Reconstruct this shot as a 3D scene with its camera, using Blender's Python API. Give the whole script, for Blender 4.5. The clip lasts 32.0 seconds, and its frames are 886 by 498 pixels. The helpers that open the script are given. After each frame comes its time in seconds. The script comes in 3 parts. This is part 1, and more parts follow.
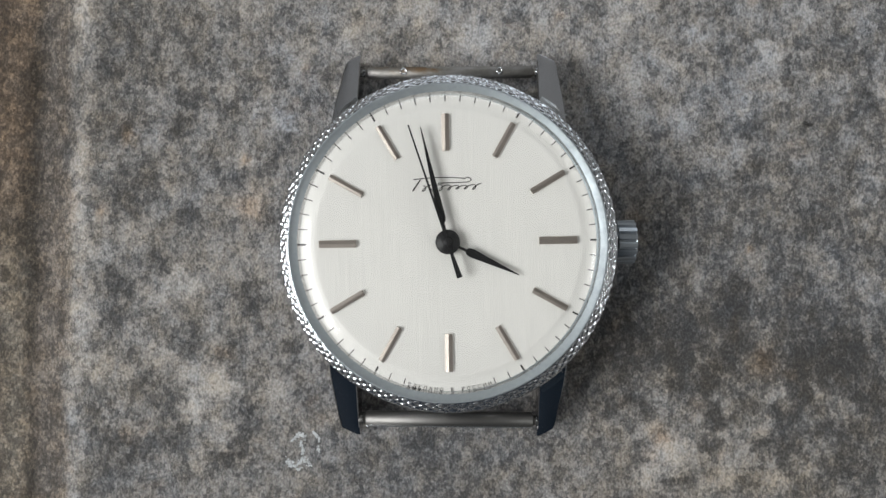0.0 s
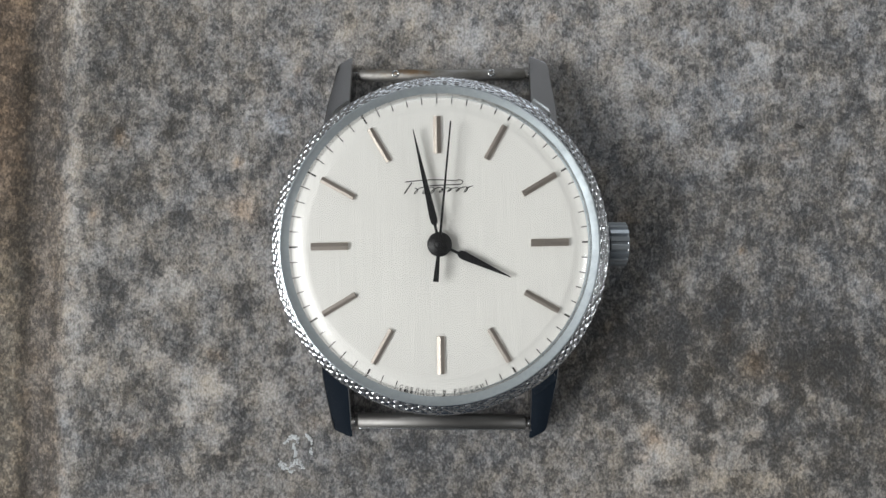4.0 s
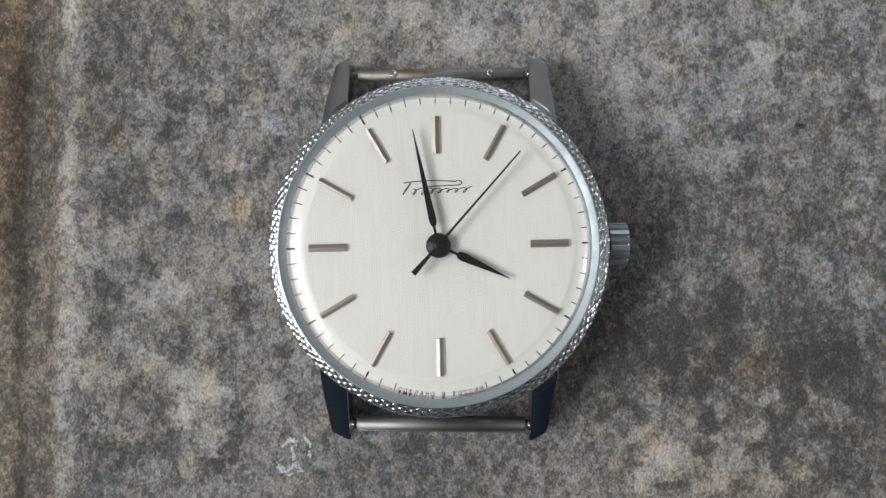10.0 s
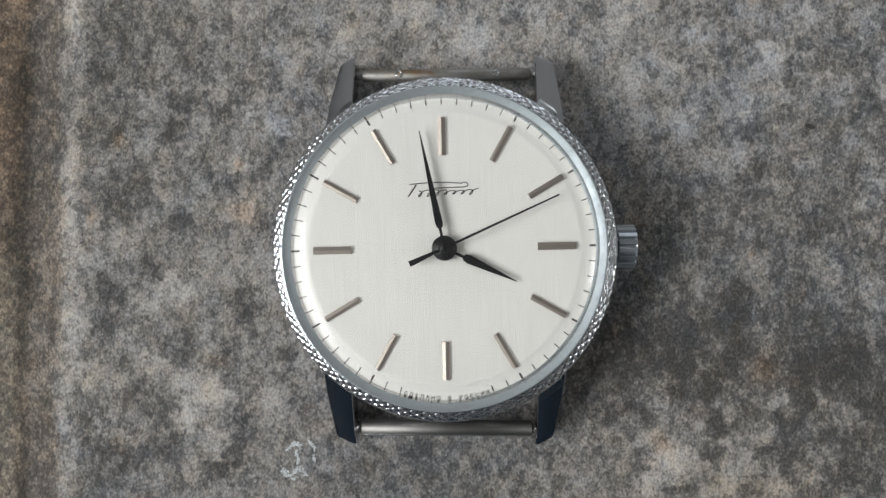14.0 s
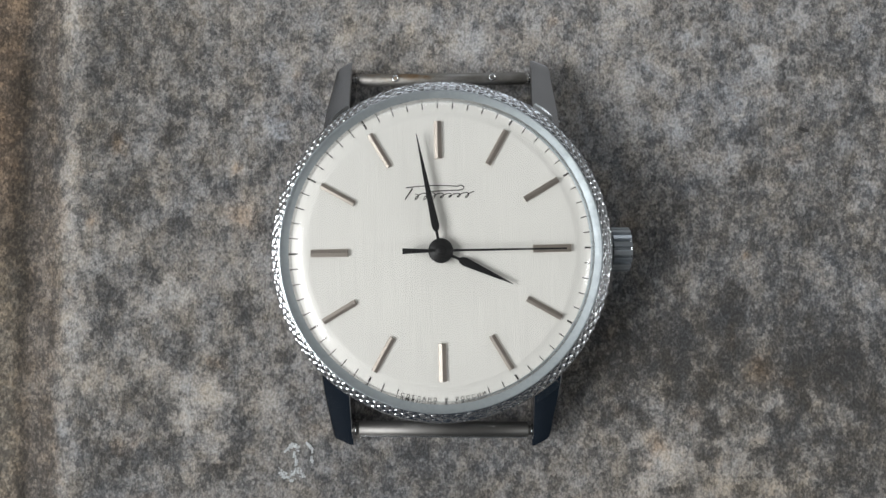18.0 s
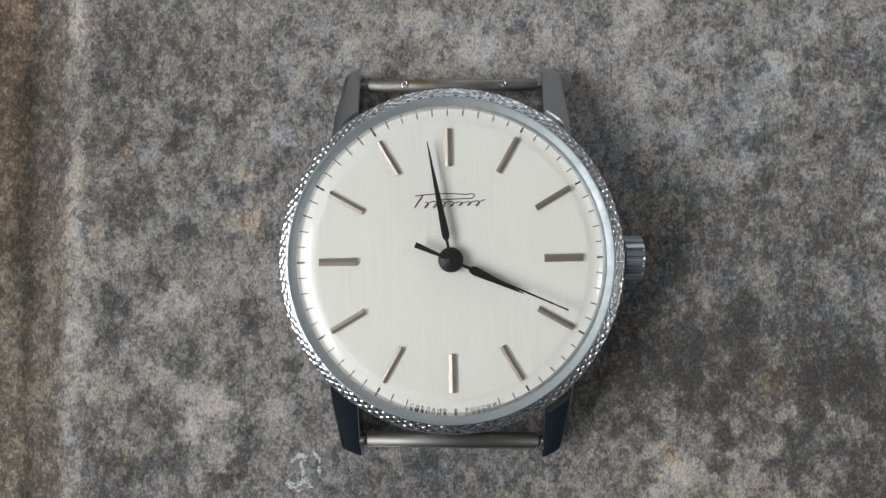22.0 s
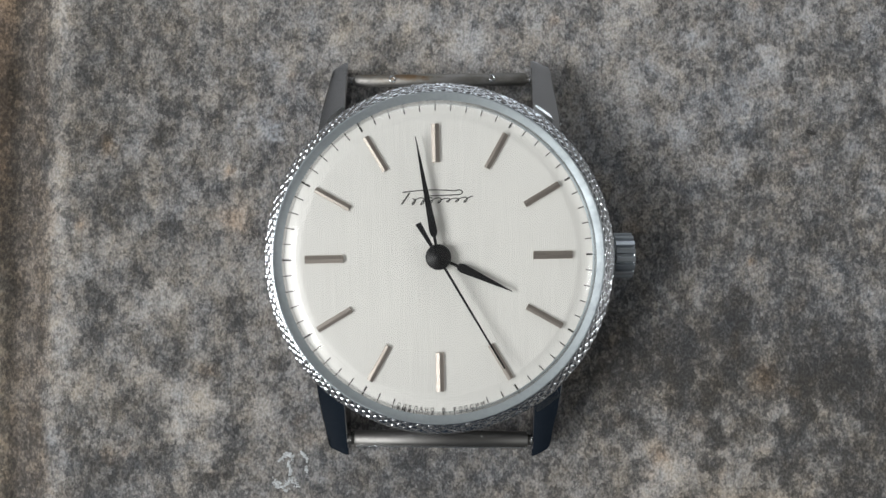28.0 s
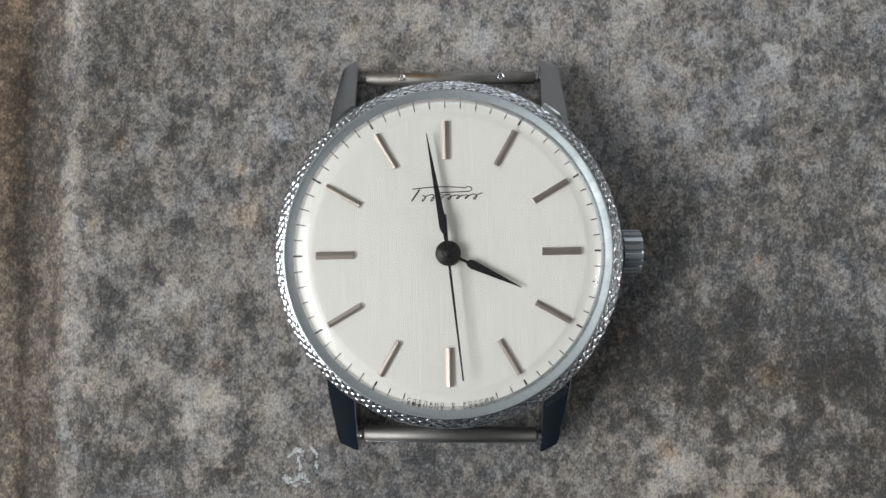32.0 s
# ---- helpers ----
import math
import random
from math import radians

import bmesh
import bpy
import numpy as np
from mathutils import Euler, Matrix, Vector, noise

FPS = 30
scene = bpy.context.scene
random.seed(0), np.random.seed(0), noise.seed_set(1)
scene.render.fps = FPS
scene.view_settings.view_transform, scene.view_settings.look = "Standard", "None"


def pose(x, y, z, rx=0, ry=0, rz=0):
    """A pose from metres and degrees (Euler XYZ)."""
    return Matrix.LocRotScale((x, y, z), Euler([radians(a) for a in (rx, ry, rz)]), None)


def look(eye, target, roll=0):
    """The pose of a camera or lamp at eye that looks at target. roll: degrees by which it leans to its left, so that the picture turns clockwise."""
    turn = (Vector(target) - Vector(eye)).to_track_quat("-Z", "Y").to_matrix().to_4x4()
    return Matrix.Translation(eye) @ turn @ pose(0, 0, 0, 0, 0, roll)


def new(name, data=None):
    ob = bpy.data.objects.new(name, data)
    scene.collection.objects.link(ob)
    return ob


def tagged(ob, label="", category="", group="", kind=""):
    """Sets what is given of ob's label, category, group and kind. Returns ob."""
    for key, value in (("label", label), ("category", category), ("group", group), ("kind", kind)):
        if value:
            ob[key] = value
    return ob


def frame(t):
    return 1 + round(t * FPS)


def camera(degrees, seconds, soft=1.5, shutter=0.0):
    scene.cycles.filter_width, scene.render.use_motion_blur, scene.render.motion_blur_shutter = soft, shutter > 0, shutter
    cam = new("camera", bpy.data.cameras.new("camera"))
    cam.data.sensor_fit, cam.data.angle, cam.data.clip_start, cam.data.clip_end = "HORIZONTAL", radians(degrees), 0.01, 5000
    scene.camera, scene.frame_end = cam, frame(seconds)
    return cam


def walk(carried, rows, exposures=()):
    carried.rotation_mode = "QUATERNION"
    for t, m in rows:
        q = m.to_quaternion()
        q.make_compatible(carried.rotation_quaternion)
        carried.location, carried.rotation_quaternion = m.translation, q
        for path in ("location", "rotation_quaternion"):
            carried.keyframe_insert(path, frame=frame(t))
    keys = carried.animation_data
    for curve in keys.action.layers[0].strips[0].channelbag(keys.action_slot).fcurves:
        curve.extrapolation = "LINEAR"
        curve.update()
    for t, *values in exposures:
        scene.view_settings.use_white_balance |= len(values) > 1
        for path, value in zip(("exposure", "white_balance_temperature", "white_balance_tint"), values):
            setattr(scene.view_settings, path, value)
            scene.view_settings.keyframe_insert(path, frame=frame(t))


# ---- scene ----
MM = 0.001
cam = camera(66, 32.0, soft=1.5)
PATH = [  # seconds, millimetres, degrees
    (0, 1.89, -2.24, 71.01, 1.435, 2.104, 0.111), (0.5, 1.61, -2.84, 71.37, 1.632, 2.077, 0.092), (1, 1.74, -2.02, 71.18, 1.734, 2.101, 0.086),
    (1.5, 2.66, -1.71, 70.76, 1.595, 2.077, 0.093), (2, 2.41, -2.08, 70.79, 1.471, 2.050, 0.072), (2.5, 2.26, -2.54, 70.74, 1.386, 1.993, -0.004),
    (3, 2.26, -2.44, 70.98, 1.594, 1.987, 0.007), (3.5, 2.61, -2.15, 71.02, 1.497, 2.012, 0.052), (5.5, 2.28, -2.12, 70.95, 1.756, 2.014, 0.036),
    (6, 2.62, -2.04, 70.76, 1.549, 2.009, -0.001), (6.5, 2.59, -1.99, 70.61, 1.521, 1.960, -0.027), (7, 2.82, -2.16, 70.46, 1.285, 1.936, -0.136),
    (7.5, 2.78, -2.78, 70.56, 1.571, 1.948, -0.065), (8, 2.64, -2.11, 70.57, 1.615, 1.935, -0.086), (8.5, 3.56, -1.37, 70.28, 1.569, 1.854, -0.124),
    (9, 3.40, -1.49, 70.02, 1.515, 1.961, -0.044), (9.5, 3.06, -1.54, 70.12, 1.609, 1.944, -0.034), (10, 2.57, -2.04, 70.54, 1.558, 1.952, -0.103),
    (10.5, 2.53, -1.86, 70.49, 1.676, 1.998, -0.020), (11, 2.55, -1.14, 70.05, 1.488, 2.035, -0.096), (11.5, 2.63, -1.33, 69.98, 1.497, 2.009, -0.069),
    (12, 1.87, -1.32, 70.06, 1.602, 2.066, -0.132), (12.5, 2.35, -0.66, 69.68, 1.576, 1.972, -0.114), (13, 2.33, -1.00, 69.65, 1.366, 2.023, -0.091),
    (13.5, 2.27, -1.66, 69.92, 1.458, 2.038, -0.164), (14, 2.10, -1.53, 69.86, 1.326, 2.053, -0.103), (14.5, 2.53, -1.14, 69.36, 1.291, 2.058, -0.080),
    (16.5, 2.00, -1.38, 69.28, 1.321, 2.053, -0.061), (17, 2.06, -1.77, 69.57, 1.323, 2.084, -0.143), (17.5, 1.51, -2.32, 70.31, 1.571, 2.011, -0.216),
    (18, 2.43, -1.67, 70.39, 1.653, 2.030, -0.203), (18.5, 2.73, -1.44, 70.19, 1.448, 2.032, -0.226), (19, 2.15, -1.39, 70.07, 1.509, 2.037, -0.204),
    (19.5, 1.60, -1.31, 69.99, 1.607, 2.104, -0.147), (20, 1.59, -0.67, 69.84, 1.685, 2.135, -0.126), (20.5, 1.52, -1.30, 70.10, 1.745, 2.160, -0.051),
    (21, 1.69, -1.35, 70.28, 1.918, 2.177, -0.137), (21.5, 1.61, -0.57, 69.92, 1.727, 2.086, -0.131), (22, 1.65, -0.66, 69.59, 1.521, 2.177, -0.073),
    (22.5, 1.40, -0.60, 69.39, 1.383, 2.171, -0.055), (23, 1.23, -1.02, 69.53, 1.566, 2.175, -0.049), (23.5, 1.69, -0.41, 69.09, 1.567, 2.125, -0.087),
    (24, 1.82, -0.61, 69.15, 1.369, 2.101, -0.113), (24.5, 1.81, -0.43, 69.19, 1.445, 2.138, -0.163), (25, 1.59, -0.46, 69.26, 1.494, 2.141, -0.119),
    (25.5, 1.80, -0.33, 68.99, 1.456, 2.108, -0.091), (27.5, 2.24, -0.98, 68.97, 1.321, 2.088, -0.081), (28, 2.58, -0.55, 68.71, 1.192, 2.023, -0.086),
    (28.5, 2.16, -1.16, 68.84, 1.135, 2.140, 0.025), (29, 2.33, -1.31, 68.93, 1.219, 2.038, -0.018), (29.5, 2.41, -1.17, 68.95, 1.229, 2.094, -0.049),
    (30, 2.44, -1.05, 68.91, 1.234, 2.033, -0.034), (30.5, 2.36, -1.33, 69.24, 1.333, 2.083, -0.006), (31, 2.58, -0.87, 68.96, 1.314, 2.085, -0.079),
    (31.5, 2.46, -0.90, 68.95, 1.305, 2.036, -0.105), (32, 1.91, -1.23, 69.27, 1.494, 2.207, -0.060),
]
walk(cam, [(t, pose(x * MM, y * MM, z * MM, rx, ry, rz)) for t, x, y, z, rx, ry, rz in PATH], exposures=[(0.0, 0.0), (32.0, -0.06)])

# ---- world and light: a plain room, daylight through two windows and an added north opening ----
world = bpy.data.worlds.new("world")
scene.world = world
world.use_nodes = True
wt = world.node_tree
sky = wt.nodes.new("ShaderNodeTexSky")
sky.sky_type, sky.sun_disc = "NISHITA", False
sky.sun_elevation, sky.sun_rotation = radians(35), radians(250)
wt.links.new(sky.outputs[0], wt.nodes["Background"].inputs[0])
wt.nodes["Background"].inputs[1].default_value = 0.1

WALL_W, WALL_E, WALL_S, WALL_N = -1.7, 2.6, -2.4, 2.4
WINDOWS = {  # middle x, middle y, middle z, width, height, watts
    "west": (WALL_W, -0.45, 1.5, 1.6, 1.25, 80.0),
    "east": (WALL_E, -0.35, 1.05, 0.5, 0.6, 13.5),
    # unseen low opening, added to brighten the far side of the knurling
    "north": (0.3, WALL_N, 0.72, 3.0, 0.8, 14.0),
}
for side, (wx, wy, wz, ww, wh, watts) in WINDOWS.items():
    lamp = bpy.data.lights.new("window_daylight", "AREA")
    lamp.shape, lamp.size, lamp.size_y, lamp.energy = "RECTANGLE", ww, wh, watts
    lamp.color = (0.972, 0.99, 0.99)
    daylight = new("window_daylight", lamp)
    out = {"west": (-0.05, 0), "east": (0.05, 0), "north": (0, 0.05)}[side]
    daylight.matrix_world = look((wx + out[0], wy + out[1], wz), (wx - out[0], wy - out[1], wz))


# ---- materials ----
def shader(name, colour=(0.5, 0.5, 0.5), rough=0.5, metal=0.0):
    m = bpy.data.materials.new(name)
    m.use_nodes = True
    nt = m.node_tree
    b = nt.nodes["Principled BSDF"]
    b.inputs["Base Color"].default_value = (*colour, 1)
    b.inputs["Roughness"].default_value = rough
    b.inputs["Metallic"].default_value = metal
    return m, nt, b


def node(nt, kind, links=(), **values):
    """A node with its settings, its input values (by name) and links (input name, output socket)."""
    n = nt.nodes.new(kind)
    for key, value in values.items():
        if key in n.inputs:
            n.inputs[key].default_value = value
        else:
            setattr(n, key, value)
    for name, out in links:
        nt.links.new(out, n.inputs[name])
    return n


def place(nt, sx=1.0, sy=1.0, sz=1.0):
    tc = nt.nodes.new("ShaderNodeTexCoord")
    return node(nt, "ShaderNodeMapping", [("Vector", tc.outputs["Object"])], Scale=(sx, sy, sz)).outputs[0]


def noise_out(nt, vec, scale, detail=4.0, rough=0.6):
    return node(nt, "ShaderNodeTexNoise", [("Vector", vec)], Scale=scale, Detail=detail, Roughness=rough).outputs["Fac"]


def ramp(nt, fac, stops):
    r = nt.nodes.new("ShaderNodeValToRGB")
    els = r.color_ramp.elements
    while len(els) < len(stops):
        els.new(0.5)
    for e, (p, c) in zip(els, stops):
        e.position, e.color = p, (*c, 1) if len(c) == 3 else c
    nt.links.new(fac, r.inputs[0])
    return r.outputs[0]


def grey(v):
    return (v, v, v)


def bump(nt, b, height, strength, distance):
    n = node(nt, "ShaderNodeBump", [("Height", height)], Strength=strength, Distance=distance)
    nt.links.new(n.outputs[0], b.inputs["Normal"])


def metal(name, colour, rough, scratch=0.05, scale=600.0):
    """Plated metal with fine wear: the gloss varies at two scales."""
    m, nt, b = shader(name, colour, rough, 1.0)
    v = place(nt)
    fine = noise_out(nt, v, scale * 4, 3)
    wide = noise_out(nt, v, scale, 4)
    mixed = node(nt, "ShaderNodeMath", [(0, fine), (1, wide)], operation="MULTIPLY").outputs[0]
    nt.links.new(ramp(nt, mixed, [(0.1, grey(max(0.02, rough - scratch))), (0.5, grey(rough + scratch))]), b.inputs["Roughness"])
    bump(nt, b, fine, 0.06, 0.00002)
    return m


def stone_material(name, grain):
    """Weathered stone: stains and painted-in shade come with the slab; crust, haze and upright grain from noise."""
    m, nt, b = shader(name, (0.2, 0.2, 0.2), 0.75)
    b.inputs["Specular IOR Level"].default_value = 0.22
    at = node(nt, "ShaderNodeVertexColor", layer_name="stain_and_shade")
    v = place(nt, 1.0, 0.68, 1.0)
    v2 = place(nt, 1.0, 0.8, 1.0)
    fine = noise_out(nt, v, grain * 2.0, 2, 0.55)
    grit = noise_out(nt, v2, grain * 0.75, 5, 0.66)
    flake = noise_out(nt, v2, grain * 0.3, 7, 0.7)
    tone = noise_out(nt, place(nt, 1.1, 0.9, 1.0), grain * 0.17, 5, 0.65)
    # how much pale crust covers the dark stone: stain and painted-in shade, broken up by the flakes and the grit
    cover = node(nt, "ShaderNodeMath", [(0, at.outputs["Alpha"])], operation="MULTIPLY_ADD")
    cover.inputs[1].default_value, cover.inputs[2].default_value = 0.3, -0.15
    cover = cover.outputs[0]
    # ragged flakes with crisp edges, each with a tone of its own
    stray = node(nt, "ShaderNodeTexNoise", [("Vector", v2)], Scale=grain * 1.1, Detail=3.0)
    flakes = []
    for size in (0.55, 1.25):
        bent = node(nt, "ShaderNodeVectorMath", [(0, stray.outputs["Color"]), (2, v)], operation="MULTIPLY_ADD")
        bent.inputs[1].default_value = (0.0011 / size / 1.6,) * 3
        cells = node(nt, "ShaderNodeTexVoronoi", [("Vector", bent.outputs[0])], Scale=grain * size)
        flakes.append(node(nt, "ShaderNodeSeparateColor", [("Color", cells.outputs["Color"])]).outputs[0])
    for noise_fac, share_of in ((flake, 0.385), (grit, 0.27), (fine, 0.12), (flakes[0], 0.115), (flakes[1], 0.12)):
        cover = node(nt, "ShaderNodeMath", [(0, noise_fac), (2, cover)], operation="MULTIPLY_ADD")
        cover.inputs[1].default_value = share_of
        cover = cover.outputs[0]
    crust = ramp(nt, cover, [(0.37, (0.47, 0.48, 0.49)), (0.44, (0.68, 0.69, 0.7)), (0.49, (0.93, 0.93, 0.925)), (0.53, (1.22, 1.215, 1.2)), (0.62, (1.66, 1.645, 1.61))])
    speck = ramp(nt, fine, [(0.37, grey(0.79)), (0.485, grey(0.96)), (0.52, grey(1.04)), (0.63, grey(1.23))])
    hue = ramp(nt, tone, [(0.38, (0.968, 1.0, 1.035)), (0.5, (1.0, 1.0, 1.0)), (0.62, (1.035, 1.002, 0.945))])
    grains = ramp(nt, noise_out(nt, place(nt, 0.9, 0.7, 1.1), grain * 0.9, 3, 0.6), [(0.38, (0.98, 1.0, 1.02)), (0.5, (1.0, 1.0, 1.0)), (0.62, (1.015, 0.999, 0.985))])
    c = at.outputs["Color"]
    for other in (crust, speck, hue, grains):
        c = node(nt, "ShaderNodeMixRGB", [("Color1", c), ("Color2", other)], blend_type="MULTIPLY", Fac=1.0).outputs[0]
    nt.links.new(c, b.inputs["Base Color"])
    nt.links.new(ramp(nt, fine, [(0.3, grey(0.88)), (0.7, grey(0.66))]), b.inputs["Roughness"])
    h = node(nt, "ShaderNodeMath", [(0, grit), (1, flake)], operation="ADD").outputs[0]
    bump(nt, b, h, 0.5, 0.00012)
    return m


STONE = stone_material("grey_stone", 2300.0)
BROWN_STONE = stone_material("brown_stone", 2300.0)
CHROME = metal("polished_chrome", (0.72, 0.74, 0.76), 0.09, 0.04)
BEZEL_CHROME = metal("bezel_chrome", (0.62, 0.64, 0.67), 0.25, 0.05)
SATIN = metal("satin_rim_metal", (0.355, 0.39, 0.41), 0.6, 0.12)
LUG_STEEL = metal("lug_steel", (0.41, 0.405, 0.42), 0.14, 0.04)
BAR_STEEL = metal("worn_bar_steel", (0.42, 0.41, 0.39), 0.62, 0.1)
_nt, _b = BAR_STEEL.node_tree, BAR_STEEL.node_tree.nodes["Principled BSDF"]
_n = noise_out(_nt, place(_nt, 1.0, 1.0, 0.4), 700, 5)
_nt.links.new(ramp(_nt, _n, [(0.4, (0.31, 0.3, 0.29)), (0.58, (0.24, 0.23, 0.21)), (0.7, (0.2, 0.14, 0.09))]), _b.inputs["Base Color"])
SMOOTH_BAR = metal("smooth_bar_steel", (0.2, 0.195, 0.187), 0.52, 0.06)
CROWN_CHROME = metal("crown_chrome", (0.4, 0.43, 0.46), 0.48, 0.08)
MARKER = metal("marker_steel", (0.46, 0.41, 0.37), 0.4, 0.02, 250.0)
BLACK, _nt, _b = shader("black_lacquer", (0.006, 0.006, 0.007), 0.42)
_b.inputs["Specular IOR Level"].default_value = 0.3
bump(_nt, _b, noise_out(_nt, place(_nt), 4000, 3), 0.08, 0.00002)
INK, _nt, _b = shader("dark_ink", (0.03, 0.028, 0.026), 0.6)
PLASTER, _nt, _b = shader("dried_plaster", (0.55, 0.57, 0.58), 0.8)
_n = noise_out(_nt, place(_nt), 2500, 4)
_nt.links.new(ramp(_nt, _n, [(0.3, (0.38, 0.40, 0.41)), (0.7, (0.66, 0.68, 0.69))]), _b.inputs["Base Color"])
bump(_nt, _b, _n, 0.6, 0.0001)
WALL, _nt, _b = shader("painted_plaster_wall", (0.5, 0.5, 0.49), 0.85)
_n = noise_out(_nt, place(_nt), 6, 5)
_nt.links.new(ramp(_nt, _n, [(0.3, (0.42, 0.42, 0.41)), (0.7, (0.5, 0.5, 0.49))]), _b.inputs["Base Color"])
# unseen north wall, made pale to brighten what the bezel mirrors
PALE_WALL, _nt, _b = shader("pale_unseen_wall", (0.72, 0.74, 0.75), 0.8)
_n = noise_out(_nt, place(_nt), 6, 5)
_nt.links.new(ramp(_nt, _n, [(0.3, (0.66, 0.68, 0.69)), (0.7, (0.74, 0.76, 0.77))]), _b.inputs["Base Color"])
# unseen ceiling and south wall, made dark to darken what the metal mirrors
CEILING, _nt, _b = shader("dark_unseen_ceiling", (0.2, 0.2, 0.2), 0.85)
_n = noise_out(_nt, place(_nt), 6, 5)
_nt.links.new(ramp(_nt, _n, [(0.3, (0.17, 0.17, 0.17)), (0.7, (0.22, 0.22, 0.215))]), _b.inputs["Base Color"])
DARK_WALL, _nt, _b = shader("dark_unseen_wall", (0.03, 0.045, 0.07), 0.7)
_n = noise_out(_nt, place(_nt), 6, 5)
_nt.links.new(ramp(_nt, _n, [(0.3, (0.006, 0.017, 0.033)), (0.7, (0.011, 0.026, 0.046))]), _b.inputs["Base Color"])
BED, _nt, _b = shader("mortar_bed", (0.12, 0.1, 0.08), 0.9)
_n = noise_out(_nt, place(_nt), 40, 6)
_nt.links.new(ramp(_nt, _n, [(0.3, (0.07, 0.06, 0.05)), (0.7, (0.17, 0.15, 0.13))]), _b.inputs["Base Color"])
bump(_nt, _b, _n, 0.4, 0.002)


def dial_material():
    """Silvered ivory dial with a fine linen ribbing of upright lines."""
    m, nt, b = shader("linen_silver_dial", (0.78, 0.765, 0.725), 0.5)
    b.inputs["Metallic"].default_value = 0.05
    v = place(nt)
    rib = node(nt, "ShaderNodeTexWave", [("Vector", v)], wave_type="BANDS", bands_direction="X", Scale=1900.0, Distortion=4.0, Detail=3.0)
    rib.inputs["Detail Scale"].default_value = 0.6
    streak = noise_out(nt, place(nt, 1.0, 0.03, 1.0), 7500, 3)
    cross = noise_out(nt, place(nt, 0.08, 1.0, 1.0), 3800, 3)
    soft = node(nt, "ShaderNodeMath", [(0, rib.outputs["Fac"])], operation="MULTIPLY")
    soft.inputs[1].default_value = 0.36
    h = node(nt, "ShaderNodeMath", [(0, soft.outputs[0]), (1, streak)], operation="ADD").outputs[0]
    weft = node(nt, "ShaderNodeMath", [(0, cross)], operation="MULTIPLY_ADD")
    weft.inputs[1].default_value, weft.inputs[2].default_value = 0.12, 0.44
    h = node(nt, "ShaderNodeMath", [(0, h), (1, weft.outputs[0])], operation="ADD").outputs[0]
    h = node(nt, "ShaderNodeMath", [(0, h)], operation="MULTIPLY")
    h.inputs[1].default_value = 0.5
    h = h.outputs[0]
    nt.links.new(ramp(nt, h, [(0.45, (0.7, 0.69, 0.66)), (0.79, (0.815, 0.802, 0.768))]), b.inputs["Base Color"])
    bump(nt, b, h, 0.45, 0.00006)
    return m


DIAL = dial_material()


def crystal_material():
    """Thin clear acrylic: see-through, with its gloss by Fresnel."""
    m = bpy.data.materials.new("acrylic_crystal")
    m.use_nodes = True
    nt = m.node_tree
    nt.nodes.remove(nt.nodes["Principled BSDF"])
    clear = nt.nodes.new("ShaderNodeBsdfTransparent")
    clear.inputs[0].default_value = (0.985, 0.985, 0.98, 1)
    gloss = node(nt, "ShaderNodeBsdfGlossy", Roughness=0.13)
    fres = node(nt, "ShaderNodeFresnel", IOR=1.49)
    mix = nt.nodes.new("ShaderNodeMixShader")
    nt.links.new(fres.outputs[0], mix.inputs[0])
    nt.links.new(clear.outputs[0], mix.inputs[1])
    nt.links.new(gloss.outputs[0], mix.inputs[2])
    nt.links.new(mix.outputs[0], nt.nodes["Material Output"].inputs[0])
    return m


CRYSTAL = crystal_material()


# ---- mesh helpers (all in millimetres; part() turns them into metres) ----
def part(name, bm, material, parent=None, label="", m=None, smooth=False):
    me = bpy.data.meshes.new(name)
    bmesh.ops.scale(bm, vec=(MM, MM, MM), verts=bm.verts)
    if smooth:
        for f in bm.faces:
            f.smooth = True
    bm.to_mesh(me)
    bm.free()
    me.materials.append(material)
    return share(name, me, parent, label, m)


def share(name, me, parent=None, label="", m=None):
    ob = new(name, me)
    if parent:
        ob.parent = parent
    if m is not None:
        ob.matrix_basis = m
    if label:
        tagged(ob, label)
    return ob


def box(bm, x0, x1, y0, y1, z0, z1):
    r = bmesh.ops.create_cube(bm, size=1)
    bmesh.ops.scale(bm, vec=(x1 - x0, y1 - y0, z1 - z0), verts=r["verts"])
    bmesh.ops.translate(bm, vec=((x0 + x1) / 2, (y0 + y1) / 2, (z0 + z1) / 2), verts=r["verts"])
    return r["verts"]


def lathe(profile, n=128, closed=False):
    """A turned body about z from (radius, height) pairs."""
    bm = bmesh.new()
    rings = []
    for r, z in profile:
        if r < 1e-6:
            rings.append([bm.verts.new((0, 0, z))])
        else:
            rings.append([bm.verts.new((r * math.cos(2 * math.pi * k / n), r * math.sin(2 * math.pi * k / n), z)) for k in range(n)])
    pairs = list(zip(rings, rings[1:])) + ([(rings[-1], rings[0])] if closed else [])
    for a, b in pairs:
        for k in range(n):
            j = (k + 1) % n
            face = [a[k % len(a)], a[j % len(a)], b[j % len(b)], b[k % len(b)]]
            face = list(dict.fromkeys(face))
            if len(face) > 2:
                bm.faces.new(face)
    bmesh.ops.recalc_face_normals(bm, faces=bm.faces)
    return bm


